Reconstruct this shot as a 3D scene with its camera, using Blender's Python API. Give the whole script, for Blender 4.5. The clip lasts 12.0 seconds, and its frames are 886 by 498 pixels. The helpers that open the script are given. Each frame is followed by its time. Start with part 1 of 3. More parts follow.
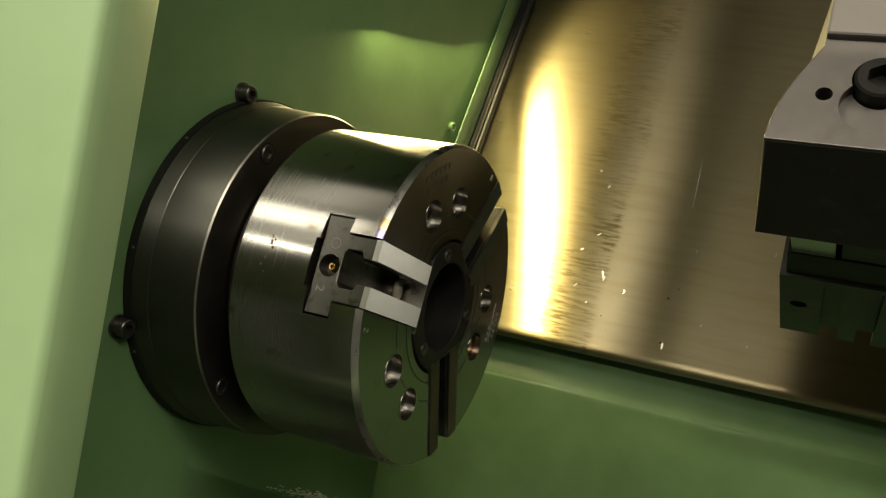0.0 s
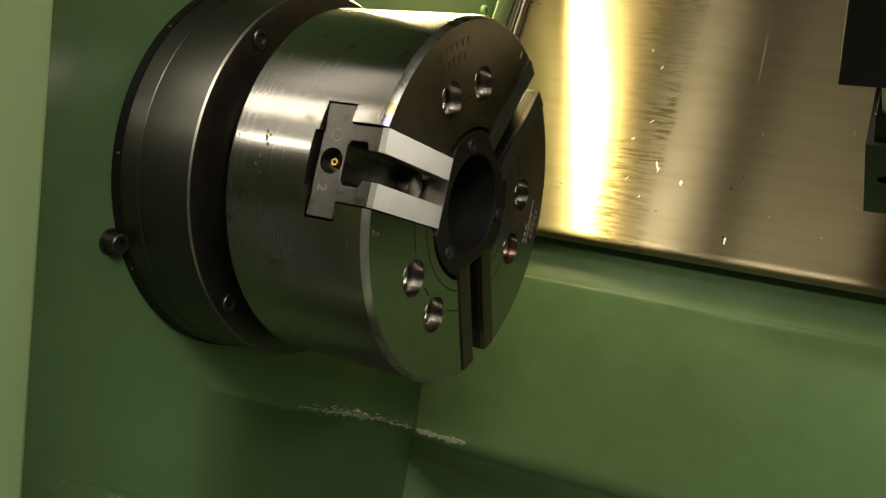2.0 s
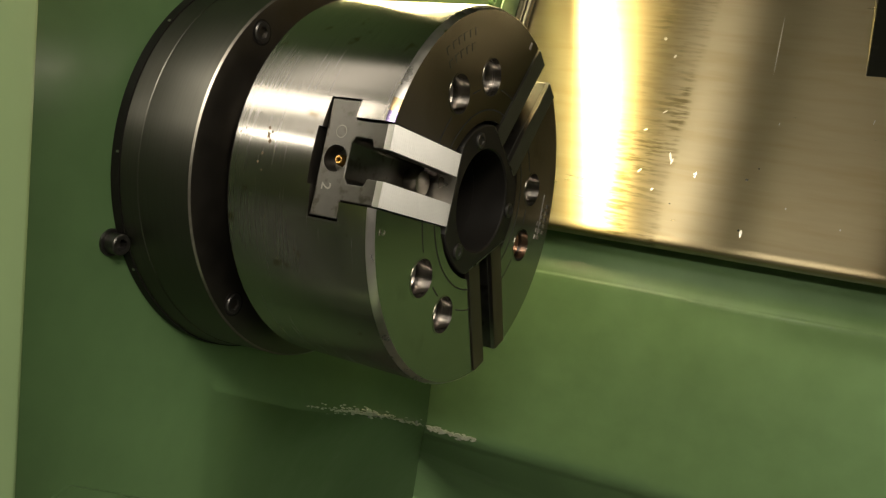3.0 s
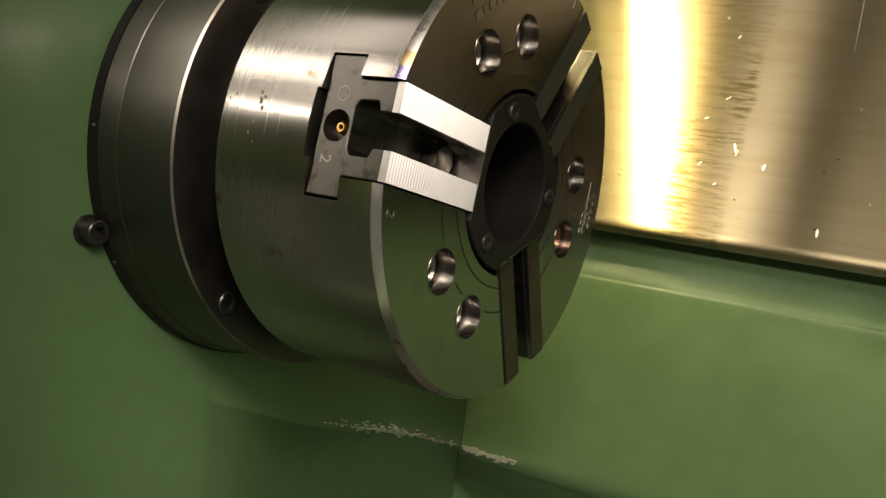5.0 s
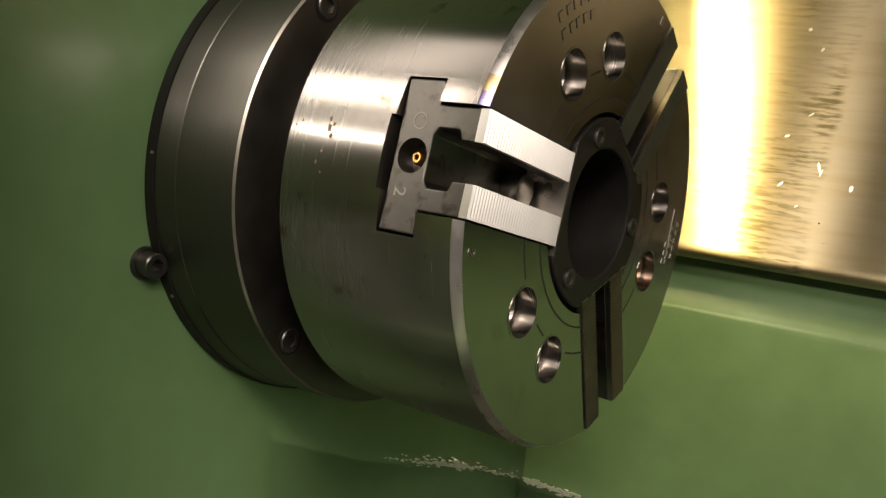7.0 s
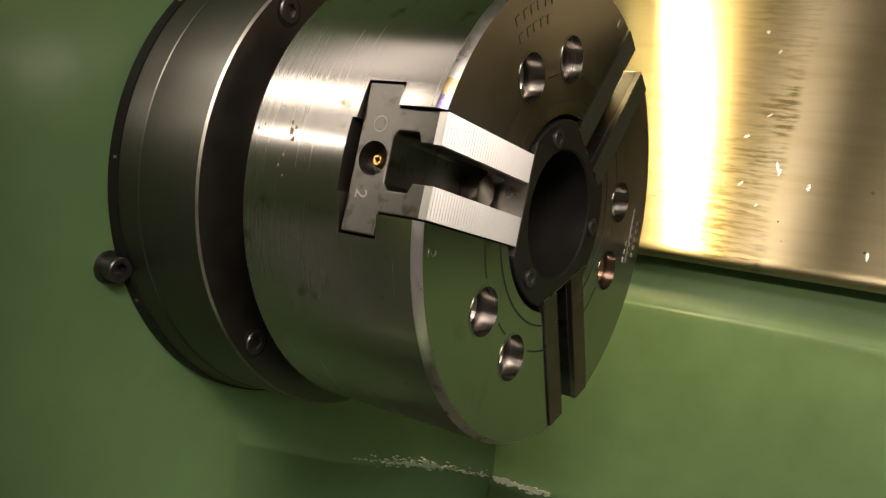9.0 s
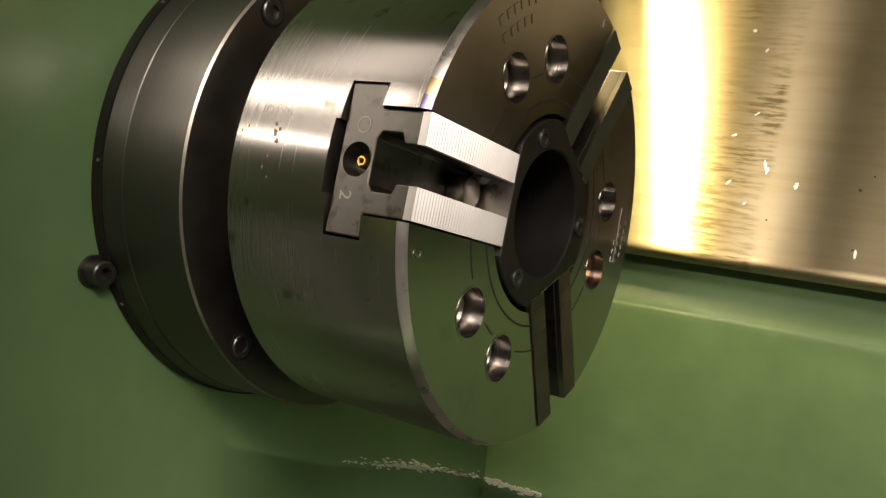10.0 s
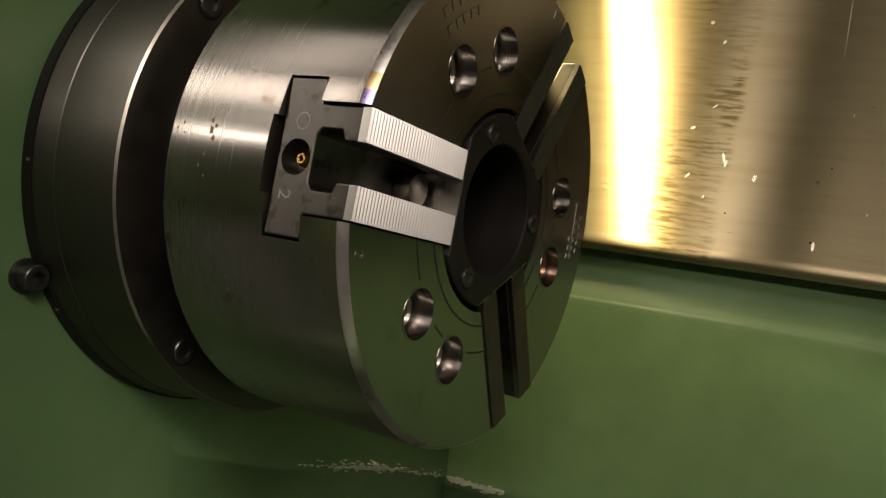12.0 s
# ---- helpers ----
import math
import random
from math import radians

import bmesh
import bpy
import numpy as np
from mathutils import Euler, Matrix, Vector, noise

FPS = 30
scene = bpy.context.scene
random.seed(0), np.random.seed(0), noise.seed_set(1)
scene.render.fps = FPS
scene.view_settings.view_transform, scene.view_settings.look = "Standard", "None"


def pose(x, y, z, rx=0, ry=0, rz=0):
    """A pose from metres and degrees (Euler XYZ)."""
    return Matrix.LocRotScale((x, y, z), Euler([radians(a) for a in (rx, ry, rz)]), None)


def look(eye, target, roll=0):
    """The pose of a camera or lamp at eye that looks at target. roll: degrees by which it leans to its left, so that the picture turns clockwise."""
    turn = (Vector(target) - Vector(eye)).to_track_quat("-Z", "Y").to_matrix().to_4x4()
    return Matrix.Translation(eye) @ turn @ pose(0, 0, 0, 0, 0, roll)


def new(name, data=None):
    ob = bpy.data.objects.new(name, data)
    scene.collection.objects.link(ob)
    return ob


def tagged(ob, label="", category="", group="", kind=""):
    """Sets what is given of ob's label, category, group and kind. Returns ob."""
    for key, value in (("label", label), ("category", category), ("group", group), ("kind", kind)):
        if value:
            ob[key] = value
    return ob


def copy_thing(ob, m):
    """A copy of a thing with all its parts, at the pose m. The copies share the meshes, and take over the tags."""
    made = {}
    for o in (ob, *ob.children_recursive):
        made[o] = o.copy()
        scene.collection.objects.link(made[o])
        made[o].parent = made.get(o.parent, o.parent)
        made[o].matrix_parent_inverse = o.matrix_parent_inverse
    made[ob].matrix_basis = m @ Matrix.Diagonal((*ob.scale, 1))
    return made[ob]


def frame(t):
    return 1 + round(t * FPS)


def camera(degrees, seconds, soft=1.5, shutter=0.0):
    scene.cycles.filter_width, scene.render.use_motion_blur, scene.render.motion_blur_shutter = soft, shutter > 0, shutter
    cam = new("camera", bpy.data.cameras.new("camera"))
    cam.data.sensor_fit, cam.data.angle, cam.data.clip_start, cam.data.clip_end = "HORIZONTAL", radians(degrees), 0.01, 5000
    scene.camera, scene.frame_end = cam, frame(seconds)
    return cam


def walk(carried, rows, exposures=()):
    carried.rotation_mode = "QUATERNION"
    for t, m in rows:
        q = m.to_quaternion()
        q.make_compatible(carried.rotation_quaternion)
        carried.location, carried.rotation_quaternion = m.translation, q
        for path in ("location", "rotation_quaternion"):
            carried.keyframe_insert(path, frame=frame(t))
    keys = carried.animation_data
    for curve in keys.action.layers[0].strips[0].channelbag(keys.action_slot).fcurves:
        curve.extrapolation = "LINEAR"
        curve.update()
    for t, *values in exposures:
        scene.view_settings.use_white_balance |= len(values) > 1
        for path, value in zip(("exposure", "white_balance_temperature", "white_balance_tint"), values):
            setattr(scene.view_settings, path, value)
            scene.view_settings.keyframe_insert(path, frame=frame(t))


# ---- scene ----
R = 0.127                       # radius of the chuck's face
AXIS = 1.10                     # height of the spindle axis over the workshop floor
cam = camera(54.98, 12.0, soft=1.3)
PATH = [
    (0, 0.2813, -0.6147, 1.1577, 88.90, -10.15, 25.60),
    (0.5, 0.2880, -0.6061, 1.1430, 85.90, -9.67, 26.91),
    (1, 0.2825, -0.5912, 1.1383, 84.70, -9.16, 27.72),
    (1.5, 0.2799, -0.5768, 1.1359, 83.10, -8.09, 28.71),
    (2, 0.2704, -0.5333, 1.1455, 82.37, -7.24, 29.43),
    (2.5, 0.2578, -0.5173, 1.1463, 81.74, -6.79, 29.98),
    (3, 0.2628, -0.5182, 1.1491, 81.60, -6.73, 30.07),
    (3.2, 0.2634, -0.5174, 1.1516, 81.51, -7.05, 30.10),
    (4.8, 0.2439, -0.4439, 1.1244, 82.33, -6.70, 32.36),
    (5, 0.2359, -0.4384, 1.1235, 82.35, -6.50, 33.48),
    (5.5, 0.2150, -0.4215, 1.1259, 82.23, -6.50, 35.92),
    (6, 0.2015, -0.4147, 1.1281, 82.32, -6.50, 36.81),
    (6.5, 0.1948, -0.4157, 1.1290, 82.42, -6.33, 36.73),
    (7, 0.2001, -0.4192, 1.1307, 82.65, -6.33, 36.41),
    (7.5, 0.2042, -0.4169, 1.1325, 82.90, -6.03, 35.62),
    (7.7, 0.2047, -0.4141, 1.1336, 82.98, -5.92, 35.24),
    (9.5, 0.2092, -0.4228, 1.1310, 83.05, -5.90, 34.43),
    (10, 0.2103, -0.4180, 1.1312, 83.16, -5.51, 34.00),
    (10.5, 0.2224, -0.3957, 1.1349, 83.03, -4.82, 33.05),
    (11, 0.2151, -0.3923, 1.1329, 82.87, -4.85, 32.75),
    (11.5, 0.2129, -0.3985, 1.1336, 82.91, -5.04, 32.42),
    (12, 0.2119, -0.4008, 1.1336, 82.90, -5.12, 31.89),
]
walk(cam, [(t, pose(x, y, z, rx, ry, rz)) for t, x, y, z, rx, ry, rz in PATH],
     exposures=((0, -0.3, 6500, 4), (1, -0.15, 6500, 4), (1.5, -0.1, 6500, 7), (2, -0.1, 6500, 8), (2.5, 0.16, 6500, 9), (3, 0.26, 6500, 10), (5, 0.45, 6500, 17), (6.5, 0.6, 6500, 19), (9.5, 0.6, 6500, 20), (10.5, 0.5, 6500, 21), (11, 0.1, 6500, 21), (12, -0.12, 6500, 21)))


def at(x, y, z):
    """A place given in chuck radii from the middle of the chuck's face."""
    return Vector((x * R, y * R, AXIS + z * R))


def turn_x(degrees):
    return Matrix.Rotation(radians(degrees), 4, "X")


# ---- light ----
world = bpy.data.worlds.new("workshop_air")
world.use_nodes = True
world.node_tree.nodes["Background"].inputs[0].default_value = (0.9, 0.95, 1.0, 1)
world.node_tree.nodes["Background"].inputs[1].default_value = 0.02
scene.world = world


def area_light(name, place, target, sx, sy, watts, colour):
    data = bpy.data.lights.new(name, "AREA")
    data.shape, data.size, data.size_y, data.energy, data.color = "RECTANGLE", sx, sy, watts, colour
    ob = new(name, data)
    ob.matrix_world = look(place, target)
    return ob


WARM, NEUTRAL = (1.0, 0.82, 0.38), (1.0, 0.92, 0.76)
tube = area_light("wall_tube_light", at(-1.43, 1.92, 2.42), at(-0.73, 1.92, 1.7), 0.29, 0.038, 3.7, WARM)
tube.matrix_world = Matrix.Translation(at(-1.43, 1.92, 2.42)) @ turn_x(15.5) @ look((0, 0, 0), (0.86, 0, -0.51))
# unseen broad panel added overhead to fill wall, bed and sheet
area_light("added_ceiling_fill", (3.2, -1.9, 3.2), (2.9, -1.89, 0), 7.2, 2.4, 228, NEUTRAL)
# pair of added lamps brightening bed, wall and post, placed clear of the sheet
area_light("added_front_fill", (1.75, -2.2, 3.2), (0.2, -0.2, 1.0), 1.6, 0.5, 78, NEUTRAL)
area_light("added_front_fill", (-1.1, -2.2, 3.2), (-0.2, -0.2, 1.0), 1.0, 0.9, 55, NEUTRAL)
area_light("far_ceiling_tube_light", (-1.0, -5.0, 3.2), (-1.0, -2.2, 1.0), 6.4, 0.18, 185, NEUTRAL)
# two more added panels, for the grey band reflected along the chuck
area_light("added_ceiling_fill", (-2.2, -1.1, 3.2), (-2.2, -1.1, 0), 3.6, 0.75, 15, NEUTRAL)
area_light("added_ceiling_fill", (-2.2, -2.8, 3.2), (-2.2, -2.8, 0), 3.6, 2.3, 50, NEUTRAL)


# ---- materials ----
def material(name, base, rough=0.5, metal=0.0, grain=60.0, vary=0.12, bump=0.05, spots=None, aniso=0.0, tangent="", stretch=(1, 1, 1), rough_vary=0.08, warp=0.0, coat=0.0, spec=0.5):
    """A principled material with variation at two scales. spots: (colour, threshold, scale) for stains; stretch: scale of the grain along each axis."""
    m = bpy.data.materials.new(name)
    m.use_nodes = True
    t = m.node_tree
    n, link = t.nodes, t.links.new
    b = n["Principled BSDF"]
    tc = n.new("ShaderNodeTexCoord")
    mp = n.new("ShaderNodeMapping")
    mp.inputs["Scale"].default_value = stretch
    link(tc.outputs["Object"], mp.inputs["Vector"])
    fine, broad = n.new("ShaderNodeTexNoise"), n.new("ShaderNodeTexNoise")
    fine.inputs["Scale"].default_value, fine.inputs["Detail"].default_value = grain, 6
    broad.inputs["Scale"].default_value, broad.inputs["Detail"].default_value = 7.0, 4
    link(mp.outputs[0], fine.inputs["Vector"])
    link(tc.outputs["Object"], broad.inputs["Vector"])
    mix = n.new("ShaderNodeMix")
    mix.data_type = "RGBA"
    mix.inputs[6].default_value = (*[c * (1 - vary) for c in base], 1)
    mix.inputs[7].default_value = (*[min(1, c * (1 + vary)) for c in base], 1)
    add = n.new("ShaderNodeMath")
    add.operation = "MULTIPLY_ADD"
    link(fine.outputs["Fac"], add.inputs[0])
    add.inputs[1].default_value = 0.5
    half = n.new("ShaderNodeMath")
    half.operation = "MULTIPLY"
    half.inputs[1].default_value = 0.5
    link(broad.outputs["Fac"], half.inputs[0])
    link(half.outputs[0], add.inputs[2])
    spread = n.new("ShaderNodeMapRange")
    spread.inputs["From Min"].default_value, spread.inputs["From Max"].default_value = 0.3, 0.7
    link(add.outputs[0], spread.inputs["Value"])
    link(spread.outputs[0], mix.inputs["Factor"])
    colour = mix.outputs[2]
    if spots:
        tint, level, scale, soft, along = (*spots, 0.06, False)[:5] if len(spots) < 5 else spots
        sn = n.new("ShaderNodeTexNoise")
        sn.inputs["Scale"].default_value, sn.inputs["Detail"].default_value = scale, 8
        link(mp.outputs[0] if along else tc.outputs["Object"], sn.inputs["Vector"])
        sr = n.new("ShaderNodeMapRange")
        sr.inputs["From Min"].default_value, sr.inputs["From Max"].default_value = level, level + soft
        link(sn.outputs["Fac"], sr.inputs["Value"])
        sm = n.new("ShaderNodeMix")
        sm.data_type = "RGBA"
        link(sr.outputs[0], sm.inputs["Factor"])
        link(colour, sm.inputs[6])
        sm.inputs[7].default_value = (*tint, 1)
        colour = sm.outputs[2]
    link(colour, b.inputs["Base Color"])
    b.inputs["Metallic"].default_value = metal
    b.inputs["Specular IOR Level"].default_value = spec
    rr = n.new("ShaderNodeMapRange")
    rr.inputs["From Min"].default_value, rr.inputs["From Max"].default_value = 0.3, 0.7
    rr.inputs["To Min"].default_value, rr.inputs["To Max"].default_value = max(0.03, rough - rough_vary), min(1, rough + rough_vary)
    link(add.outputs[0], rr.inputs["Value"])
    link(rr.outputs[0], b.inputs["Roughness"])
    if coat:
        b.inputs["Coat Weight"].default_value, b.inputs["Coat Roughness"].default_value = coat, 0.12
    if aniso:
        b.inputs["Anisotropic"].default_value = aniso
        if tangent == "X":
            tg = n.new("ShaderNodeTangent")
            tg.direction_type, tg.axis = "RADIAL", tangent
            b.inputs["Anisotropic Rotation"].default_value = 0.25
        else:
            tg = n.new("ShaderNodeCombineXYZ")
            for i in range(3):
                tg.inputs[i].default_value = tangent[i]
        link(tg.outputs[0], b.inputs["Tangent"])
    if bump:
        bp = n.new("ShaderNodeBump")
        bp.inputs["Strength"].default_value, bp.inputs["Distance"].default_value = bump, 0.002
        link(fine.outputs["Fac"], bp.inputs["Height"])
        if warp:
            wn, wb = n.new("ShaderNodeTexNoise"), n.new("ShaderNodeBump")
            wn.inputs["Scale"].default_value, wn.inputs["Detail"].default_value = 16, 3
            wb.inputs["Strength"].default_value, wb.inputs["Distance"].default_value = warp, 0.02
            link(tc.outputs["Object"], wn.inputs["Vector"])
            link(wn.outputs["Fac"], wb.inputs["Height"])
            link(wb.outputs[0], bp.inputs["Normal"])
        link(bp.outputs[0], b.inputs["Normal"])
    return m


GREEN = material("machine_green_paint", (0.106, 0.186, 0.078), 0.36, 0, 40, 0.12, 0.05, warp=0.06, coat=0.3)
# the machine green again, lightened for the bed that catches more light
LIT_GREEN = material("machine_green_paint_lit", (0.152, 0.260, 0.112), 0.42, 0, 30, 0.14, 0.08, warp=0.10, coat=0.1)
PALE = material("pale_green_enamel", (0.34, 0.47, 0.245), 0.45, 0, 50, 0.05, 0.06)
STEEL = material("turned_steel", (0.41, 0.383, 0.355), 0.26, 1, 30, 0.13, 0.0015, spots=((0.27, 0.22, 0.16), 0.65, 70), aniso=0.93, tangent=(1, 0, 0), stretch=(40, 0.5, 0.5), rough_vary=0.035)
DARK_STEEL = material("oiled_dark_steel", (0.125, 0.12, 0.105), 0.42, 1, 30, 0.12, 0.002, aniso=0.7, tangent=(1, 0, 0), stretch=(30, 0.5, 0.5), rough_vary=0.04)
# lighter steel: painted highlight on the adapter's rim, own colour of the slot bush
RIM_AND_BUSH = material("rim_highlight_and_bush_steel", (0.30, 0.275, 0.24), 0.35, 1, 90, 0.3, 0.02)
# darker copy of the serrated steel, for jaws whose teeth reflect less light
SHADED_TEETH = material("shaded_serrated_steel", (0.30, 0.28, 0.25), 0.3, 1, 60, 0.15, 0.0, rough_vary=0.04)
STAIN = material("brown_coolant_stain", (0.16, 0.115, 0.07), 0.5, 0.6, 120, 0.35, 0.02)
# tray out of view, coloured dark so little light bounces onto the chuck
TRAY = material("darkened_unseen_tray", (0.03, 0.034, 0.024), 0.6, 0, 40, 0.3, 0.2, spots=((0.09, 0.085, 0.075), 0.56, 60, 0.1))
DARK_FACE = material("dark_steel_end", (0.11, 0.10, 0.088), 0.45, 1, 60, 0.15, 0.01)
TINT_BLUE = material("heat_tinted_violet_steel", (0.22, 0.18, 0.34), 0.3, 1, 90, 0.3, 0.0)
TINT_STRAW = material("heat_tinted_straw_steel", (0.50, 0.36, 0.20), 0.3, 1, 90, 0.3, 0.0)
FACE = material("ground_steel_face", (0.37, 0.35, 0.315), 0.24, 1, 60, 0.07, 0.0, spots=((0.28, 0.26, 0.225), 0.58, 40, 0.2), aniso=0.8, tangent="X", rough_vary=0.02)
JAW = material("hardened_jaw_steel", (0.13, 0.122, 0.11), 0.36, 1, 80, 0.28, 0.02, spots=((0.08, 0.072, 0.06), 0.56, 130, 0.1))
SERRATION = material("lit_serrated_steel", (0.78, 0.76, 0.73), 0.35, 1, 60, 0.06, 0.0, rough_vary=0.02)
BLACK = material("black_oxide_steel", (0.009, 0.008, 0.007), 0.5, 0.0, 60, 0.2, 0.03, spec=0.25)
BOLT = material("black_bolt_steel", (0.10, 0.095, 0.09), 0.36, 0.9, 90, 0.25, 0.04)
BRIGHT = material("bright_steel_and_highlight", (0.60, 0.57, 0.54), 0.3, 1, 90, 0.2, 0.03)
BRASS = material("brass", (0.62, 0.38, 0.12), 0.3, 1, 90, 0.15, 0.03)
COPPER = material("copper_plug", (0.55, 0.30, 0.17), 0.4, 1, 90, 0.15, 0.03)
PANEL = material("brushed_stainless_sheet", (0.36, 0.30, 0.185), 0.29, 1, 22, 0.06, 0.0015, spots=((0.33, 0.265, 0.15), 0.46, 7, 0.25, True), warp=0.004, aniso=0.97, tangent=(0, 0.375, 0.927), stretch=(0.8, 14, 14), rough_vary=0.02)


def wiped_grime(m, dark, x0, x1, x2, x3):
    """Streaky dirt on a sheet in a band between x0 and x3 (radii), fading in up to x1 and out from x2."""
    t = m.node_tree
    n, link = t.nodes, t.links.new
    b = n["Principled BSDF"]
    tc, sep = n.new("ShaderNodeTexCoord"), n.new("ShaderNodeSeparateXYZ")
    link(tc.outputs["Object"], sep.inputs[0])

    def ramp(value, lo, hi, to0=0.0, to1=1.0):
        r = n.new("ShaderNodeMapRange")
        r.interpolation_type = "SMOOTHSTEP"
        for key, v in (("From Min", lo), ("From Max", hi), ("To Min", to0), ("To Max", to1)):
            r.inputs[key].default_value = v
        link(value, r.inputs["Value"])
        return r.outputs[0]

    def times(p, q):
        k = n.new("ShaderNodeMath")
        k.operation = "MULTIPLY"
        link(p, k.inputs[0])
        link(q, k.inputs[1])
        return k.outputs[0]

    def noise(scale, detail, stretch):
        mp, tx = n.new("ShaderNodeMapping"), n.new("ShaderNodeTexNoise")
        mp.inputs["Scale"].default_value = stretch
        tx.inputs["Scale"].default_value, tx.inputs["Detail"].default_value = scale, detail
        link(tc.outputs["Object"], mp.inputs["Vector"])
        link(mp.outputs[0], tx.inputs["Vector"])
        return tx.outputs["Fac"]

    wobble = n.new("ShaderNodeMath")
    wobble.operation = "MULTIPLY_ADD"
    link(noise(30, 3, (1, 1, 1)), wobble.inputs[0])
    wobble.inputs[1].default_value = 0.02
    link(sep.outputs[0], wobble.inputs[2])
    band = times(ramp(wobble.outputs[0], x0 * R + 0.01, x1 * R + 0.01), ramp(wobble.outputs[0], x2 * R + 0.01, x3 * R + 0.01, 1.0, 0.0))
    streaks = ramp(noise(60, 5, (0.5, 5, 5)), 0.42, 0.62, 0.15, 1.0)
    patches = ramp(noise(22, 4, (1, 1, 1)), 0.38, 0.6, 0.35, 1.0)
    amount = times(band, times(streaks, patches))
    mix = n.new("ShaderNodeMix")
    mix.data_type = "RGBA"
    link(amount, mix.inputs["Factor"])
    link(b.inputs["Base Color"].links[0].from_socket, mix.inputs[6])
    mix.inputs[7].default_value = (*dark, 1)
    link(mix.outputs[2], b.inputs["Base Color"])
    add = n.new("ShaderNodeMath")
    add.operation = "MULTIPLY_ADD"
    link(amount, add.inputs[0])
    add.inputs[1].default_value = 0.15
    link(b.inputs["Roughness"].links[0].from_socket, add.inputs[2])
    link(add.outputs[0], b.inputs["Roughness"])


wiped_grime(PANEL, (0.13, 0.105, 0.05), -0.45, -0.15, 0.16, 0.24)
RUBBER = material("black_rubber_wiper", (0.012, 0.012, 0.011), 0.5, 0, 60, 0.2, 0.05)
CHIP = material("bare_chipped_metal", (0.66, 0.68, 0.62), 0.38, 0.5, 90, 0.2, 0.05)
STAMP = material("stamped_mark", (0.32, 0.30, 0.27), 0.45, 1, 90, 0.2, 0.02)
GROOVE = material("engraved_groove", (0.03, 0.028, 0.025), 0.5, 0.5, 90, 0.1, 0.0)
TURRET_STEEL = material("ground_turret_steel", (0.165, 0.148, 0.138), 0.55, 1, 160, 0.12, 0.02, spots=((0.13, 0.115, 0.105), 0.58, 60, 0.2))
SHIM = material("polished_gauge_steel", (0.62, 0.58, 0.50), 0.12, 1, 60, 0.08, 0.0, rough_vary=0.03)
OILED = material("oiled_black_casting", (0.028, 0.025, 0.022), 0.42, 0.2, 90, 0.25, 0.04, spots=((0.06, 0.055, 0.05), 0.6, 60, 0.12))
ROOM_FLOOR_DARK = material("darkened_room_floor", (0.025, 0.025, 0.024), 0.7, 0, 8, 0.15, 0.1)
ROOM_SHELL_DARK = material("darkened_room_shell", (0.045, 0.043, 0.041), 0.8, 0, 10, 0.06, 0.05)


# ---- mesh helpers ----
def part(name, bm, mat, parent=None, label=""):
    me = bpy.data.meshes.new(name)
    bmesh.ops.recalc_face_normals(bm, faces=bm.faces)
    bm.to_mesh(me)
    bm.free()
    me.materials.append(mat)
    ob = new(name, me)
    ob.parent = parent
    if label:
        ob["label"] = label
    return ob


def smooth(ob, degrees=35):
    ob.data.shade_smooth()
    ob.data.set_sharp_from_angle(angle=radians(degrees))
    return ob


def bevelled(bm, width, segments=2, degrees=30):
    es = [e for e in bm.edges if len(e.link_faces) == 2 and e.calc_face_angle(0) > radians(degrees)]
    bmesh.ops.bevel(bm, geom=es, offset=width, segments=segments, affect="EDGES", profile=0.5, clamp_overlap=True)
    return bm


def box(lo, hi, bevel=0.0, bm=None, m=None):
    bm = bm or bmesh.new()
    lo, hi = Vector(lo), Vector(hi)
    made = bmesh.ops.create_cube(bm, size=1, matrix=Matrix.Translation((lo + hi) / 2) @ Matrix.Diagonal((*(hi - lo), 1)))
    if m is not None:
        bmesh.ops.transform(bm, matrix=m, verts=made["verts"])
    if bevel:
        bevelled(bm, bevel)
    return bm


def lathe(profile, steps=128, bm=None):
    """A closed profile of (x, r) turned about the x axis."""
    bm = bm or bmesh.new()
    rings = [[bm.verts.new((x, r * math.cos(2 * math.pi * i / steps), r * math.sin(2 * math.pi * i / steps))) for i in range(steps)] for x, r in profile]
    for a, b in zip(rings, rings[1:] + rings[:1]):
        for i in range(steps):
            j = (i + 1) % steps
            bm.faces.new((a[i], a[j], b[j], b[i]))
    return bm


def prism(outline, length, m=None, bm=None):
    """An outline of (a, b) in the yz plane pushed along x from 0 to length."""
    bm = bm or bmesh.new()
    front = [bm.verts.new((0, a, b)) for a, b in outline]
    back = [bm.verts.new((length, a, b)) for a, b in outline]
    bm.faces.new(front)
    bm.faces.new(back[::-1])
    for i in range(len(outline)):
        j = (i + 1) % len(outline)
        bm.faces.new((front[i], back[i], back[j], front[j]))
    if m is not None:
        bmesh.ops.transform(bm, matrix=m, verts=front + back)
    return bm


def circle(r, steps, a0=0.0):
    return [(r * math.cos(a0 + 2 * math.pi * i / steps), r * math.sin(a0 + 2 * math.pi * i / steps)) for i in range(steps)]


def cut(ob, cutters):
    """Takes the cutters' shapes out of ob's mesh for good."""
    temp = []
    for bm in cutters:
        c = part("cutter", bm, GROOVE, ob.parent)
        c.matrix_basis = ob.matrix_basis.copy()
        temp.append(c)
        mod = ob.modifiers.new("cut", "BOOLEAN")
        mod.operation, mod.solver, mod.object = "DIFFERENCE", "EXACT", c
    bpy.context.view_layer.update()
    made = bpy.data.meshes.new_from_object(ob.evaluated_get(bpy.context.evaluated_depsgraph_get()))
    ob.modifiers.clear()
    ob.data = made
    for c in temp:
        bpy.data.objects.remove(c)
    return ob


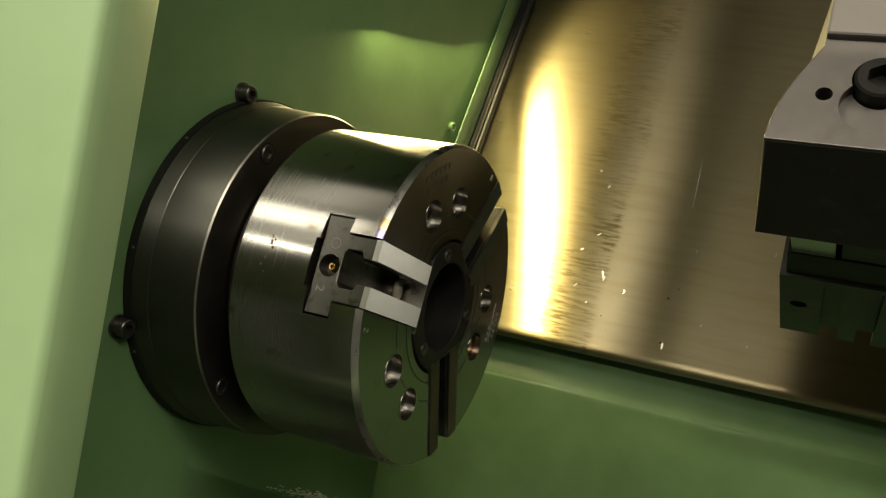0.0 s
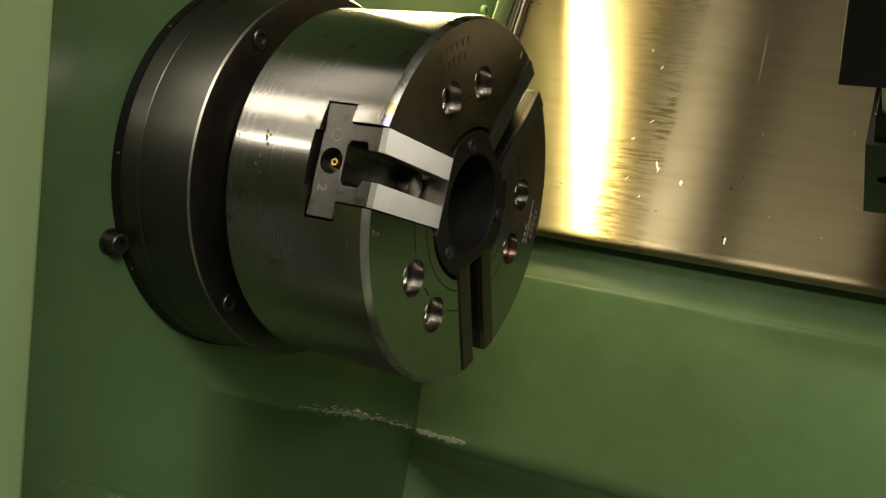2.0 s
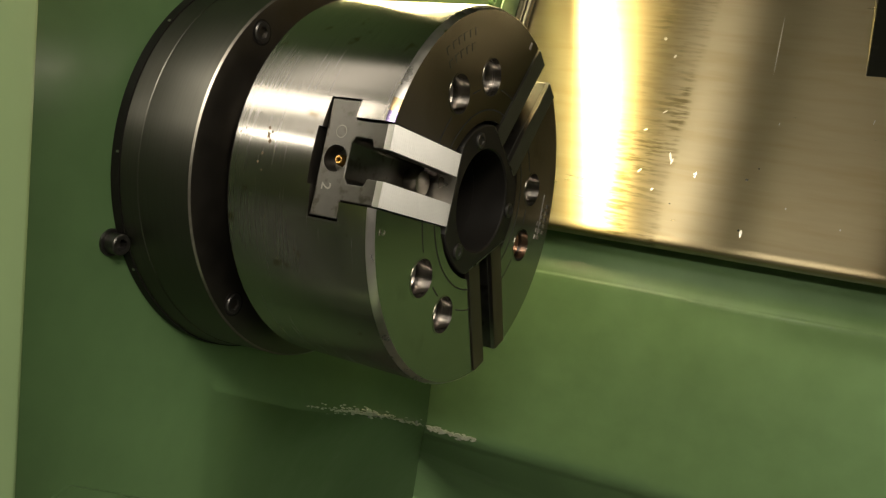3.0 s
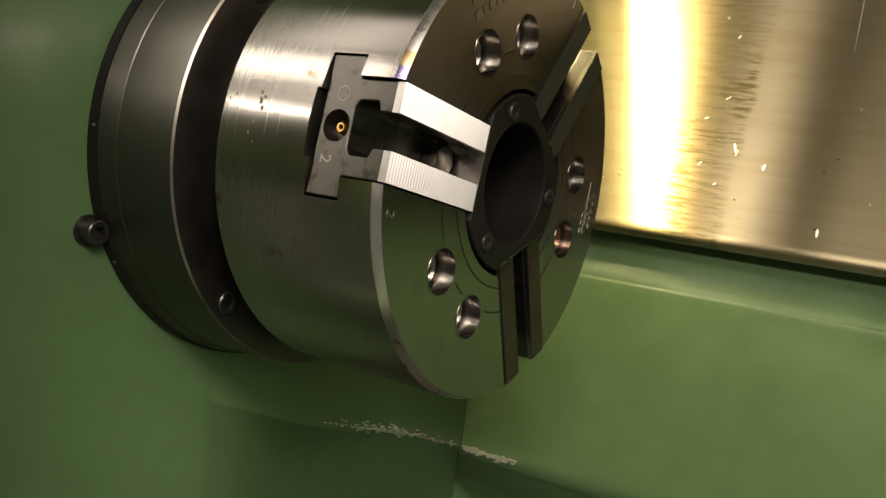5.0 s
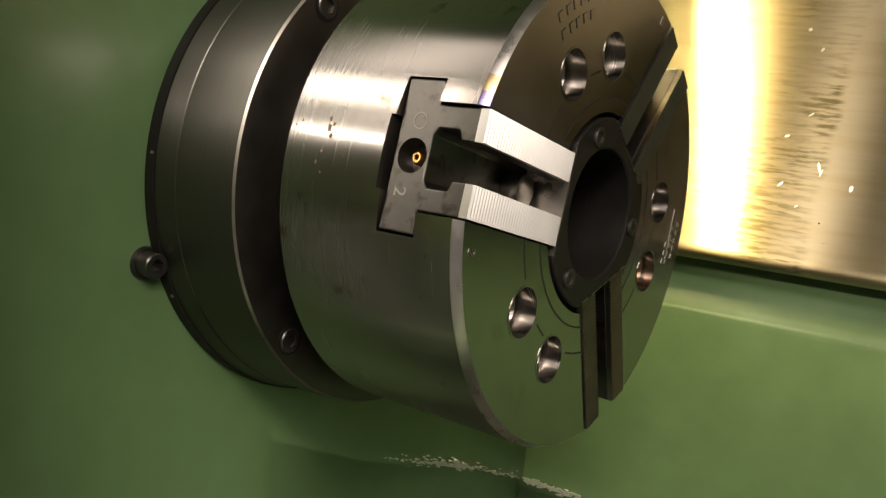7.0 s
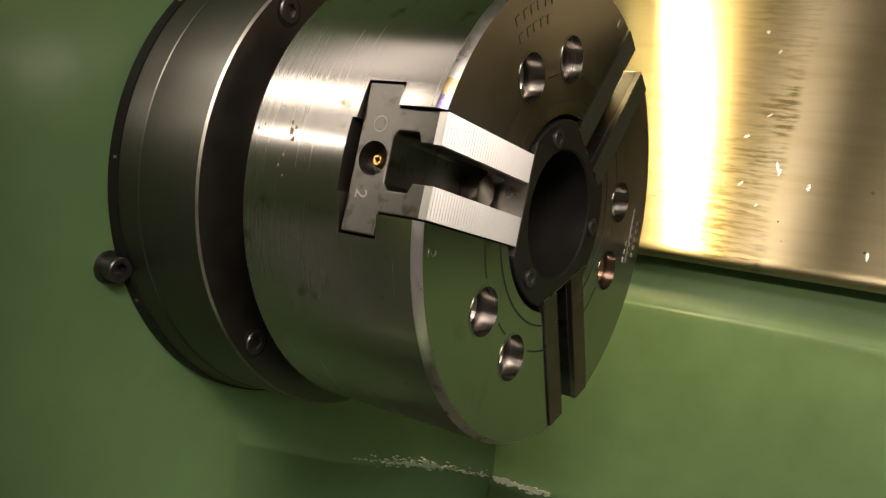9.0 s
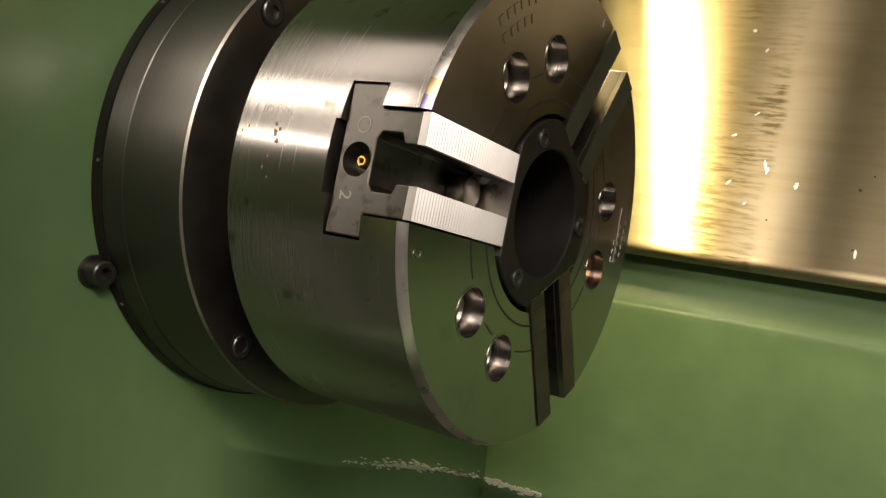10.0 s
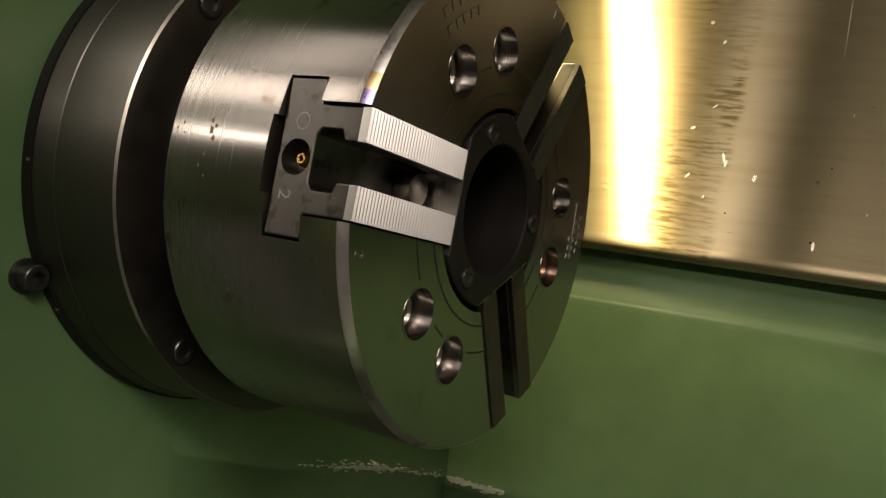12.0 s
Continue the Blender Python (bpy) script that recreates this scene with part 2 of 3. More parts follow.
def root(name, place, label, category, group="", turn=None):
    ob = new(name)
    ob.matrix_world = Matrix.Translation(place) @ (turn or Matrix())
    ob.empty_display_size = 0.02
    return tagged(ob, label, category, group)


def socket_screw_mesh(r, h, hexr=0.55, depth=0.6, steps=28):
    """A cap screw's head with a hexagon socket: it stands on the plane x = 0 and looks along +x."""
    bm = bmesh.new()
    e = 0.10 * r
    rings = [[(0, y, z) for y, z in circle(r, steps)], [(h - e, y, z) for y, z in circle(r, steps)], [(h, y, z) for y, z in circle(r - e, steps)]]
    hexa = []
    for i in range(steps):
        a = 2 * math.pi * i / steps
        k = hexr * r * math.cos(math.pi / 6) / math.cos((a + math.pi / 6) % (math.pi / 3) - math.pi / 6)
        hexa.append((k * math.cos(a), k * math.sin(a)))
    rings += [[(h, y * 1.06, z * 1.06) for y, z in hexa], [(h - depth * h, y, z) for y, z in hexa]]
    vs = [[bm.verts.new(p) for p in ring] for ring in rings]
    for a, b in zip(vs, vs[1:]):
        for i in range(steps):
            j = (i + 1) % steps
            bm.faces.new((a[i], a[j], b[j], b[i]))
    bm.faces.new(vs[-1])
    bm.faces.new(vs[0][::-1])
    return bm


# ---- the machine's inside: walls, bed, panel ----
def slab(name, outline, x0, x1, mat, label, category="wall", bevel=0.0):
    """A piece of the setting: an outline in radii (y, z), pushed from x0 to x1."""
    bm = prism([(a * R, AXIS + b * R) for a, b in outline], (x1 - x0) * R, Matrix.Translation((x0 * R, 0, 0)))
    if bevel:
        bevelled(bm, bevel, 3)
    return tagged(smooth(part(name, bm, mat), 40), label, category, kind="structure")


# wall round the spindle nose, with its fold below the chuck
WALL_X = -1.545
bm = bmesh.new()
corners = [(-0.60, -1.25), (-0.05, -1.46), (0.5, -1.68), (1.2, -1.90), (1.8, -2.10), (2.72, -2.46)]
crease = [(p[0] + (q[0] - p[0]) * k / 5, p[1] + (q[1] - p[1]) * k / 5) for p, q in zip(corners, corners[1:]) for k in range(5)] + corners[-1:]
up = [(y, 8.7) for y, z in crease]
COLS = len(crease) - 1
rise = [min(1, i / COLS / 0.75) for i in range(COLS + 1)]
depth = [1.25 * f * f * (3 - 2 * f) for f in rise]
back = [0.12 * max(0, i / COLS - 0.6) / 0.4 for i in range(COLS + 1)]
left = -2.0
cv = [bm.verts.new(at(WALL_X - back[i], *p)) for i, p in enumerate(crease)]
uv_ = [bm.verts.new(at(WALL_X, *p)) for p in up]
lv = [bm.verts.new(at(WALL_X - depth[i], p[0] + 1.9 * (i / COLS) ** 3, -5.2)) for i, p in enumerate(crease)]
a, b_, c = [bm.verts.new(at(WALL_X, *p)) for p in ((-1.5, 8.7), (left, -1.42), (left, -5.2))]
for i in range(COLS):
    bm.faces.new((uv_[i], uv_[i + 1], cv[i + 1], cv[i]))
    bm.faces.new((cv[i], cv[i + 1], lv[i + 1], lv[i]))
shoulder = [bm.verts.new(at(WALL_X, *p)) for p in ((-1.5, 1.45), (left, 1.2))]
bm.faces.new((a, uv_[0], cv[0], b_, shoulder[1], shoulder[0]))
bm.faces.new((b_, cv[0], lv[0], c))
far = [bm.verts.new(at(WALL_X, *p)) for p in ((8.2, 8.7), (4.9, -2.46))]
bm.faces.new((uv_[COLS], far[0], far[1], cv[COLS]))
wall_w = part("wall_west", bm, GREEN)
sol = wall_w.modifiers.new("thick", "SOLIDIFY")
sol.thickness, sol.offset = 0.012, 1
bev = wall_w.modifiers.new("fold", "BEVEL")
bev.width, bev.segments, bev.limit_method, bev.angle_limit, bev.harden_normals = 0.009, 4, "ANGLE", radians(12), True
smooth(wall_w, 60)
tagged(wall_w, "glossy dark green painted headstock wall behind the chuck", "wall", kind="structure")

# bed casting under the way cover
bed = slab("wall_bed", [(2.98, -0.32), (2.93, -0.48), (2.78, -0.725), (2.757, -0.765), (2.742, -0.82), (2.72, -1.5), (2.736, -2.41), (2.75, -2.48), (2.79, -2.55), (2.88, -2.63), (4.5, -4.1), (4.5, -5.2), (4.6, -5.2), (4.6, -0.32)], -3.4, 11.0, LIT_GREEN,
     "worn green painted bed casting below the sheet", "wall", 0.0)
for v in bed.data.vertices:  # the casting runs a little askew, like the sheet
    if v.co.y < 3.3 * R:
        v.co.y += 0.09 * (v.co.x + 1.42 * R)
bev = bed.modifiers.new("rounded", "BEVEL")
bev.width, bev.segments, bev.limit_method, bev.angle_limit = 0.005, 3, "ANGLE", radians(4)

# slanted stainless sheet with a folded lip
LEAN = radians(68)
up_dir = Vector((0, math.cos(LEAN), math.sin(LEAN)))
nrm = Vector((0, -math.sin(LEAN), math.cos(LEAN)))


def on_panel(s, d):
    """(y, z) in radii: s up the slope from the lip, d out of the sheet."""
    p = Vector((0, 2.62, -0.307)) + up_dir * s + nrm * d
    return (p.y, p.z)


sheet = [on_panel(0.05, 0), on_panel(9.3, 0), on_panel(9.3, -0.03), on_panel(0.05, -0.03), on_panel(0.0, -0.16), on_panel(-0.05, -0.16), on_panel(-0.058, -0.03), on_panel(-0.05, -0.008), on_panel(-0.03, 0.004), on_panel(0.0, 0.007), on_panel(0.03, 0.005)]
panel = slab("way_cover", sheet, -1.42, 11.0, PANEL, "scratched brushed stainless way cover sheet", "panel", 0.0015)
for v in panel.data.vertices:
    v.co.y += 0.09 * (v.co.x + 1.42 * R)
    v.co.z -= 0.0077 * (v.co.x + 1.42 * R)


def panel_place(x, s, d=0.0):
    y, z = on_panel(s, d)
    return at(x, y + 0.09 * (x + 1.42), z - 0.0077 * (x + 1.42))


def sliver(name, x, s, length, width, lean, mat):
    """A short raised or sunk mark on the sheet."""
    u = Vector((math.sin(lean), 0, 0)) + up_dir * math.cos(lean)
    w = nrm.cross(u).normalized()
    bm = bmesh.new()
    c = panel_place(x, s, 0.002)
    ring = [c + u * (length * R * a) + w * (width * R * b) for a, b in ((-0.5, 0), (-0.2, 0.4), (0.25, 0.5), (0.5, 0), (0.2, -0.5), (-0.3, -0.4))]
    top = [bm.verts.new(p) for p in ring]
    low = [bm.verts.new(p - nrm * 0.0008) for p in ring]
    bm.faces.new(top)
    for i in range(6):
        bm.faces.new((top[i], top[(i + 1) % 6], low[(i + 1) % 6], low[i]))
    return part(name, bm, mat, panel)


for x, sl, length, width, lean in ((0.785, 1.80, 0.56, 0.007, -0.04), (0.16, 0.705, 0.09, 0.018, -0.3), (0.18, 0.665, 0.06, 0.014, 0.2), (0.39, 0.575, 0.06, 0.028, 0.1), (0.84, 0.14, 0.07, 0.02, 0.0), (1.53, 0.294, 0.018, 0.012, 0.0), (1.12, 0.40, 0.02, 0.012, 0.0), (0.93, 1.1, 0.03, 0.008, 0.1), (1.6, 1.2, 0.05, 0.006, 0.2),
                                   (-0.02, 1.62, 0.04, 0.02, 0.5), (-0.14, 1.78, 0.03, 0.03, 0.0), (0.02, 1.10, 0.05, 0.012, 0.9), (-0.10, 0.92, 0.04, 0.014, 1.2), (-0.06, 0.55, 0.05, 0.012, 0.7), (0.08, 0.40, 0.03, 0.012, 1.0)):
    sliver("scratch", x, sl, length, width, lean, BRIGHT)
for x, sl, size in ((0.79, 0.593, 0.026), (0.86, 0.70, 0.014), (0.82, 0.165, 0.02), (0.25, 0.30, 0.014)):
    sliver("dirt_speck", x, sl, size, size, 0.0, GROOVE)
strip = slab("wiper_strip", [on_panel(-0.02, -0.02), on_panel(9.3, -0.02), on_panel(9.3, 0.07), on_panel(-0.02, 0.07)], -1.545, -1.42, RUBBER, "black rubber wiper strip beside the steel sheet", "trim", 0.002)
rib = slab("wiper_rib", [on_panel(-0.02, 0.071), on_panel(9.3, 0.071), on_panel(9.3, 0.10), on_panel(-0.02, 0.10)], -1.49, -1.45, BLACK, "thin dark metal clamp along the rubber strip", "trim", 0.001)
slab("corner_strip", [on_panel(-0.02, 0.105), on_panel(9.3, 0.105), on_panel(9.3, 0.37), on_panel(-0.02, 0.37)], -1.548, -1.525, GREEN, "green painted corner strip between wall and sheet", "trim", 0.002)

# rest of the cabin, out of view; header and sill heights set to trim light
slab("ceiling", [(-2.9, 8.6), (8.2, 8.6), (8.2, 8.8), (-2.9, 8.8)], -1.5, 11.0, GREEN, "green painted cabin roof", "ceiling")
slab("wall_east", [(-2.9, -5.2), (4.8, -5.2), (8.2, 8.6), (-2.9, 8.6)], 11.0, 11.15, GREEN, "green painted end wall of the cabin", "wall")
slab("chip_tray", [(-2.9, -5.4), (4.6, -5.4), (4.6, -5.2), (-2.9, -5.2)], -3.4, 11.0, TRAY, "unseen chip tray floor, darkened to cut bounce light", "floor")
slab("unseen_header", [(-2.9, 7.0), (-2.5, 7.0), (-2.5, 8.6), (-2.9, 8.6)], -1.5, 11.0, PALE, "unseen pale green header that limits light through the door", "wall", 0.004)
slab("unseen_sill", [(-2.9, -5.2), (-2.5, -5.2), (-2.5, -3.4), (-2.9, -3.4)], -1.5, 11.0, PALE, "unseen pale green sill that limits light through the door", "wall", 0.004)

# pale door post with a rounded return
post_plan = [(-1.35, -2.86), (-0.10, -2.86), (-0.10, -2.78), (-0.20, -2.50), (-0.34, -2.50), (-0.40, -2.60), (-1.35, -2.60)]
bm = bmesh.new()
lo_ = [bm.verts.new(at(x, y, -8.6)) for x, y in post_plan]
hi_ = [bm.verts.new(at(x, y, 8.8)) for x, y in post_plan]
bm.faces.new(lo_[::-1])
bm.faces.new(hi_)
for i in range(len(post_plan)):
    j = (i + 1) % len(post_plan)
    bm.faces.new((lo_[i], lo_[j], hi_[j], hi_[i]))
es = [e for e in bm.edges if abs((e.verts[0].co - e.verts[1].co).normalized().z) > 0.9]
bmesh.ops.bevel(bm, geom=es, offset=0.005, segments=4, affect="EDGES", profile=0.5, clamp_overlap=True)
tagged(smooth(part("door_post", bm, PALE), 50), "pale green enamelled sheet metal door post", "wall", kind="structure")

# unseen workshop round the machine, surfaces darkened to dim what the steel reflects
def room_wall(name, lo, hi, mat, label, category):
    return tagged(part(name, box(lo, hi), mat), label, category, kind="structure")


room_wall("floor", (-6, -6, -0.1), (6, 2, 0), ROOM_FLOOR_DARK, "unseen workshop floor, darkened to dim reflections", "floor")
room_wall("wall_room_front", (-6, -6.1, 0), (6, -6, 3.3), ROOM_SHELL_DARK, "unseen workshop wall, darkened to dim reflections", "wall")
room_wall("wall_room_left", (-6.1, -6, 0), (-6, 2, 3.3), ROOM_SHELL_DARK, "unseen workshop wall, darkened to dim reflections", "wall")
room_wall("wall_room_right", (6, -6, 0), (6.1, 2, 3.3), ROOM_SHELL_DARK, "unseen workshop wall, darkened to dim reflections", "wall")
room_wall("wall_room_back", (-6, 2, 0), (6, 2.1, 3.3), ROOM_SHELL_DARK, "unseen workshop wall, darkened to dim reflections", "wall")
room_wall("ceiling_room", (-6, -6, 3.3), (6, 2, 3.4), ROOM_SHELL_DARK, "unseen workshop ceiling, darkened to dim reflections", "ceiling")

# ---- the chuck ----
JAW_ANGLE = 10.3                # degrees by which the jaw nearest the door stands above the horizontal
chuck = root("lathe_chuck", at(0, 0, 0), "large three-jaw steel power chuck without top jaws", "chuck")


def jaw_turn(k):
    """Takes local +z (outwards) and +y to the k-th jaw's direction and to its side."""
    return turn_x(90 - JAW_ANGLE + 120 * k)


def cyl(r, x0, x1, m=None, steps=48):
    return prism(circle(r * R, steps), (x1 - x0) * R, (m or Matrix()) @ Matrix.Translation((x0 * R, 0, 0)))


def rbox(lo, hi, m=None):
    return box([v * R for v in lo], [v * R for v in hi], m=m)


body = part("body", lathe([(x * R, r * R) for x, r in ((0.0, 0.43), (0.0, 0.994), (-0.003, 0.998), (-0.034, 1.0125), (-0.038, 1.014), (-0.855, 1.014), (-0.87, 1.004), (-0.87, 0.84), (-1.02, 0.84), (-1.02, 0.43))], 192), STEEL, chuck)
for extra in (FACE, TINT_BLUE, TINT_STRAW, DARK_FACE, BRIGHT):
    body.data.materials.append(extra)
cutters = []
for k in range(3):
    m = jaw_turn(k)
    cutters += [rbox((-0.205, -0.194, 0.3), (0.1, 0.194, 1.3), m), rbox((-0.3625, -0.281, 0.3), (-0.194, 0.281, 1.3), m), rbox((-0.382, -0.135, 0.90), (-0.33, 0.135, 1.3), m)]
HOLES = []
for k in range(3):
    for side in (-1, 1):
        HOLES.append(turn_x(90 - JAW_ANGLE + 60 + 120 * k + side * 15.1) @ Matrix.Translation((0, 0, 0.654 * R)))
for m in HOLES:
    cutters.append(cyl(0.099, -0.24, 0.1, m))
cut(body, cutters)
smooth(body, 30)
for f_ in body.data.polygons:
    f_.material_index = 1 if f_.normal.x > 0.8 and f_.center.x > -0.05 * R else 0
    # rear neck, slot walls and recesses take the darker steel
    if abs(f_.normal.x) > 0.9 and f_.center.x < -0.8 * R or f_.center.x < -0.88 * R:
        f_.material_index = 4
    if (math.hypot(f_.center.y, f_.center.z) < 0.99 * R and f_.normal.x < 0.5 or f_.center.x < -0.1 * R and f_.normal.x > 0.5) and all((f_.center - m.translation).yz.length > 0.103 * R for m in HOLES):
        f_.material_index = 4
    # chamfer is body steel too; brighter material paints its lit band in
    if 0.15 < f_.normal.x < 0.8 and f_.center.x > -0.04 * R:
        f_.material_index = 5
    around = math.degrees(math.atan2(f_.center.z, f_.center.y))
    if 0.15 < f_.normal.x < 0.8 and f_.center.x > -0.04 * R and 152 < around < 160:
        f_.material_index = 2 if around > 156.5 else 3

# jaws
profile = [(-0.187, -0.014), (-0.070, -0.014), (-0.070, -0.085), (-0.106, -0.10), (-0.106, -0.185), (-0.080, -0.205), (0.080, -0.205), (0.106, -0.185), (0.106, -0.10), (0.070, -0.085), (0.070, -0.014), (0.187, -0.014),
           (0.187, -0.203), (0.272, -0.203), (0.272, -0.357), (-0.272, -0.357), (-0.272, -0.203), (-0.187, -0.203)]


def jaw_mesh():
    """The master jaw's block along +z, its gripping side towards +x."""
    bm = bmesh.new()
    ends = []
    for z in (0.335, 0.975):
        ends.append([bm.verts.new((x * R, v * R, z * R)) for v, x in profile])
    bm.faces.new(ends[0])
    bm.faces.new(ends[1][::-1])
    for i in range(len(profile)):
        j = (i + 1) % len(profile)
        bm.faces.new((ends[0][i], ends[1][i], ends[1][j], ends[0][j]))
    bmesh.ops.recalc_face_normals(bm, faces=bm.faces)
    return bevelled(bm, 0.0007, 2)


def pad_mesh(v0, v1, z0=0.337, z1=0.976, teeth=36):
    """A bar with sharp teeth across it."""
    bm = bmesh.new()
    step = (z1 - z0) / teeth
    tops = []
    for i in range(teeth):
        z = z0 + i * step
        tops += [(0.004, z), (0.0115, z + 0.42 * step), (0.0115, z + 0.58 * step)]
    tops += [(0.0045, z1), (-0.030, z1), (-0.030, z0)]
    a = [bm.verts.new((x * R, v0 * R, z * R)) for x, z in tops]
    b = [bm.verts.new((x * R, v1 * R, z * R)) for x, z in tops]
    n = len(tops)
    for i in range(n):
        j = (i + 1) % n
        bm.faces.new((a[i], a[j], b[j], b[i]))
    bm.faces.new(a[::-1])
    bm.faces.new(b)
    return bm


def text_mesh(name, words, size, depth, m, mat, parent):
    cu = bpy.data.curves.new(name, "FONT")
    cu.body, cu.size, cu.extrude, cu.align_x, cu.align_y = words, size, depth, "CENTER", "CENTER"
    ob = new(name, cu)
    bpy.context.view_layer.update()
    me = bpy.data.meshes.new_from_object(ob.evaluated_get(bpy.context.evaluated_depsgraph_get()))
    bpy.data.objects.remove(ob)
    me.transform(m)
    me.materials.clear()
    me.materials.append(mat)
    ob = new(name, me)
    ob.parent = parent
    return ob


jaw_block = None
for k in range(3):
    if jaw_block is None:
        jaw = part("master_jaw", jaw_mesh(), JAW, chuck)
        cut(jaw, [prism(circle(0.063 * R, 40), 0.16 * R, Matrix.Translation((-0.277 * R, 0, 0.885 * R)) @ Matrix.Rotation(radians(-90), 4, "Y"))])
        smooth(jaw, 15)
        jaw_block = jaw.data
        pads = None
    else:
        jaw = new("master_jaw", jaw_block)
        jaw.parent = chuck
    jaw["label"] = "dark steel master jaw with an open T-slot"
    jaw.matrix_basis = jaw_turn(k)
    if pads is None:
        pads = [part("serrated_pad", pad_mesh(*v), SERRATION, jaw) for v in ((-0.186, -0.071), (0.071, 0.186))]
        nozzle = part("grease_nipple", lathe([(x * R, r * R) for x, r in ((0, 0.009), (0.040, 0.009), (0.044, 0.012), (0.044, 0.018), (0.030, 0.026), (0.0, 0.028), (-0.018, 0.028), (-0.018, 0.009))], 24), BRASS, jaw, "small brass grease nipple")
        nozzle.matrix_basis = Matrix.Translation((-0.277 * R, 0, 0.905 * R)) @ Matrix.Rotation(radians(-90), 4, "Y")
        smooth(nozzle)
        bush = part("slot_bush", bevelled(cyl(0.0665, -0.204, -0.125), 0.0006, 2), RIM_AND_BUSH, jaw, "worn steel bush down in the slot")
        bush.matrix_basis = Matrix.Translation((0, 0, 0.425 * R))
        smooth(bush, 30)
        kids = pads + [nozzle, bush]
        # the other two jaws get the pads with the shade in their colour
        shaded_pads = [p.data.copy() for p in pads]
        for me in shaded_pads:
            me.materials[0] = SHADED_TEETH
    else:
        for kid in kids:
            o = new(kid.name.split(".")[0], kid.data)
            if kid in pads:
                o.data = shaded_pads[pads.index(kid)]
            o.parent = jaw
            o.matrix_basis = kid.matrix_basis.copy()
            if "label" in kid:
                o["label"] = kid["label"]

# insert ring in the bore
outer, inner, steps = [], [], 180
for i in range(steps):
    a = 2 * math.pi * i / steps
    near = min((abs((math.degrees(a) - (180 - JAW_ANGLE) - 120 * k + 180) % 360 - 180) for k in range(3)))
    r = min(0.408, 0.333 / max(0.2, math.cos(radians(near))))
    outer.append((r * math.cos(a), r * math.sin(a)))
    inner.append((0.278 * math.cos(a), 0.278 * math.sin(a)))
bm = bmesh.new()
layers = [[bm.verts.new((x * R, p[0] * s * R, p[1] * s * R)) for p in ring] for ring, x, s in ((outer, -0.2, 1), (outer, 0.002, 1), (outer, 0.008, 0.985), (inner, 0.008, 1.03), (inner, 0.0, 1), (inner, -0.2, 1))]
for u, w in zip(layers, layers[1:] + layers[:1]):
    for i in range(steps):
        j = (i + 1) % steps
        bm.faces.new((u[i], u[j], w[j], w[i]))
insert = smooth(part("bore_insert", bm, BLACK, chuck, "black oxide insert ring round the bore"), 30)
tube = smooth(part("draw_tube", lathe([(x * R, r * R) for x, r in ((-0.2, 0.275), (-0.2, 0.32), (-1.45, 0.32), (-1.45, 0.275))], 96), BLACK, chuck), 30)
tube_end = part("bore_cover", cyl(0.32, -1.47, -1.451), BLACK, chuck)
# thin bright plate on each of the insert's three flats
flat_data = None
for k in range(3):
    if flat_data is None:
        o = part("bright_flat", rbox((-0.19, -0.225, 0.3335), (0.007, 0.225, 0.3362)), BRIGHT, insert, "bright flat of the insert")
        flat_data = o.data
    else:
        o = new("bright_flat", flat_data)
        o.parent = insert
    o.matrix_basis = jaw_turn(k)
sm = socket_screw_mesh(0.042 * R, 0.012 * R)
screw_data = None
for k in range(3):
    m = turn_x(90 - JAW_ANGLE + 60 + 120 * k) @ Matrix.Translation((0.008 * R, 0, 0.340 * R))
    if screw_data is None:
        s_ = smooth(part("cap_screw", sm, BOLT, insert))
        screw_data = s_.data
    else:
        s_ = new("cap_screw", screw_data)
        s_.parent = insert
    s_.matrix_basis = m

# mounting bolts down in the face's holes
data = None
for i, m in enumerate(HOLES):
    if data is None:
        o = smooth(part("mounting_bolt", socket_screw_mesh(0.080 * R, 0.11 * R), BRIGHT, chuck))
        data = o.data
        ring_data = None
    else:
        o = new("mounting_bolt", data)
        o.parent = chuck
    o.matrix_basis = m @ Matrix.Translation((-0.19 * R, 0, 0))
    if ring_data is None:
        c = smooth(part("hole_chamfer", lathe([(x * R, r * R) for x, r in ((-0.02, 0.0995), (0.002, 0.0995), (0.002, 0.106), (-0.02, 0.106))], 48), FACE, chuck), 30)
        ring_data = c.data
    else:
        c = new("hole_chamfer", ring_data)
        c.parent = chuck
    c.matrix_basis = m

# brown stains on the body's flank
rnd = random.Random(8)
for x, th, size in [(-0.655, 166.5, 0.020), (-0.64, 168, 0.017), (-0.66, 164.5, 0.013), (-0.635, 165.5, 0.011), (-0.67, 171.5, 0.009), (-0.69, 174, 0.008), (-0.66, 176, 0.006), (-0.80, 165.5, 0.008), (-0.83, 166.5, 0.007), (-0.79, 167.5, 0.005), (-0.60, 162, 0.005), (-0.56, 172, 0.004), (-0.45, 196, 0.006), (-0.38, 203, 0.005), (-0.62, 188, 0.004)]:
    bm, n = bmesh.new(), 9
    ring = []
    for i in range(n):
        q, a = size * rnd.uniform(0.45, 1.1), 2 * math.pi * i / n
        ring.append((x + q * 0.7 * math.cos(a), radians(th) + q * math.sin(a)))
    top, low = [[bm.verts.new((u * R, r * R * math.cos(w), r * R * math.sin(w))) for u, w in ring] for r in (1.0152, 1.012)]
    bm.faces.new(top)
    for i in range(n):
        bm.faces.new((top[i], top[(i + 1) % n], low[(i + 1) % n], low[i]))
    part("stain", bm, STAIN, chuck)

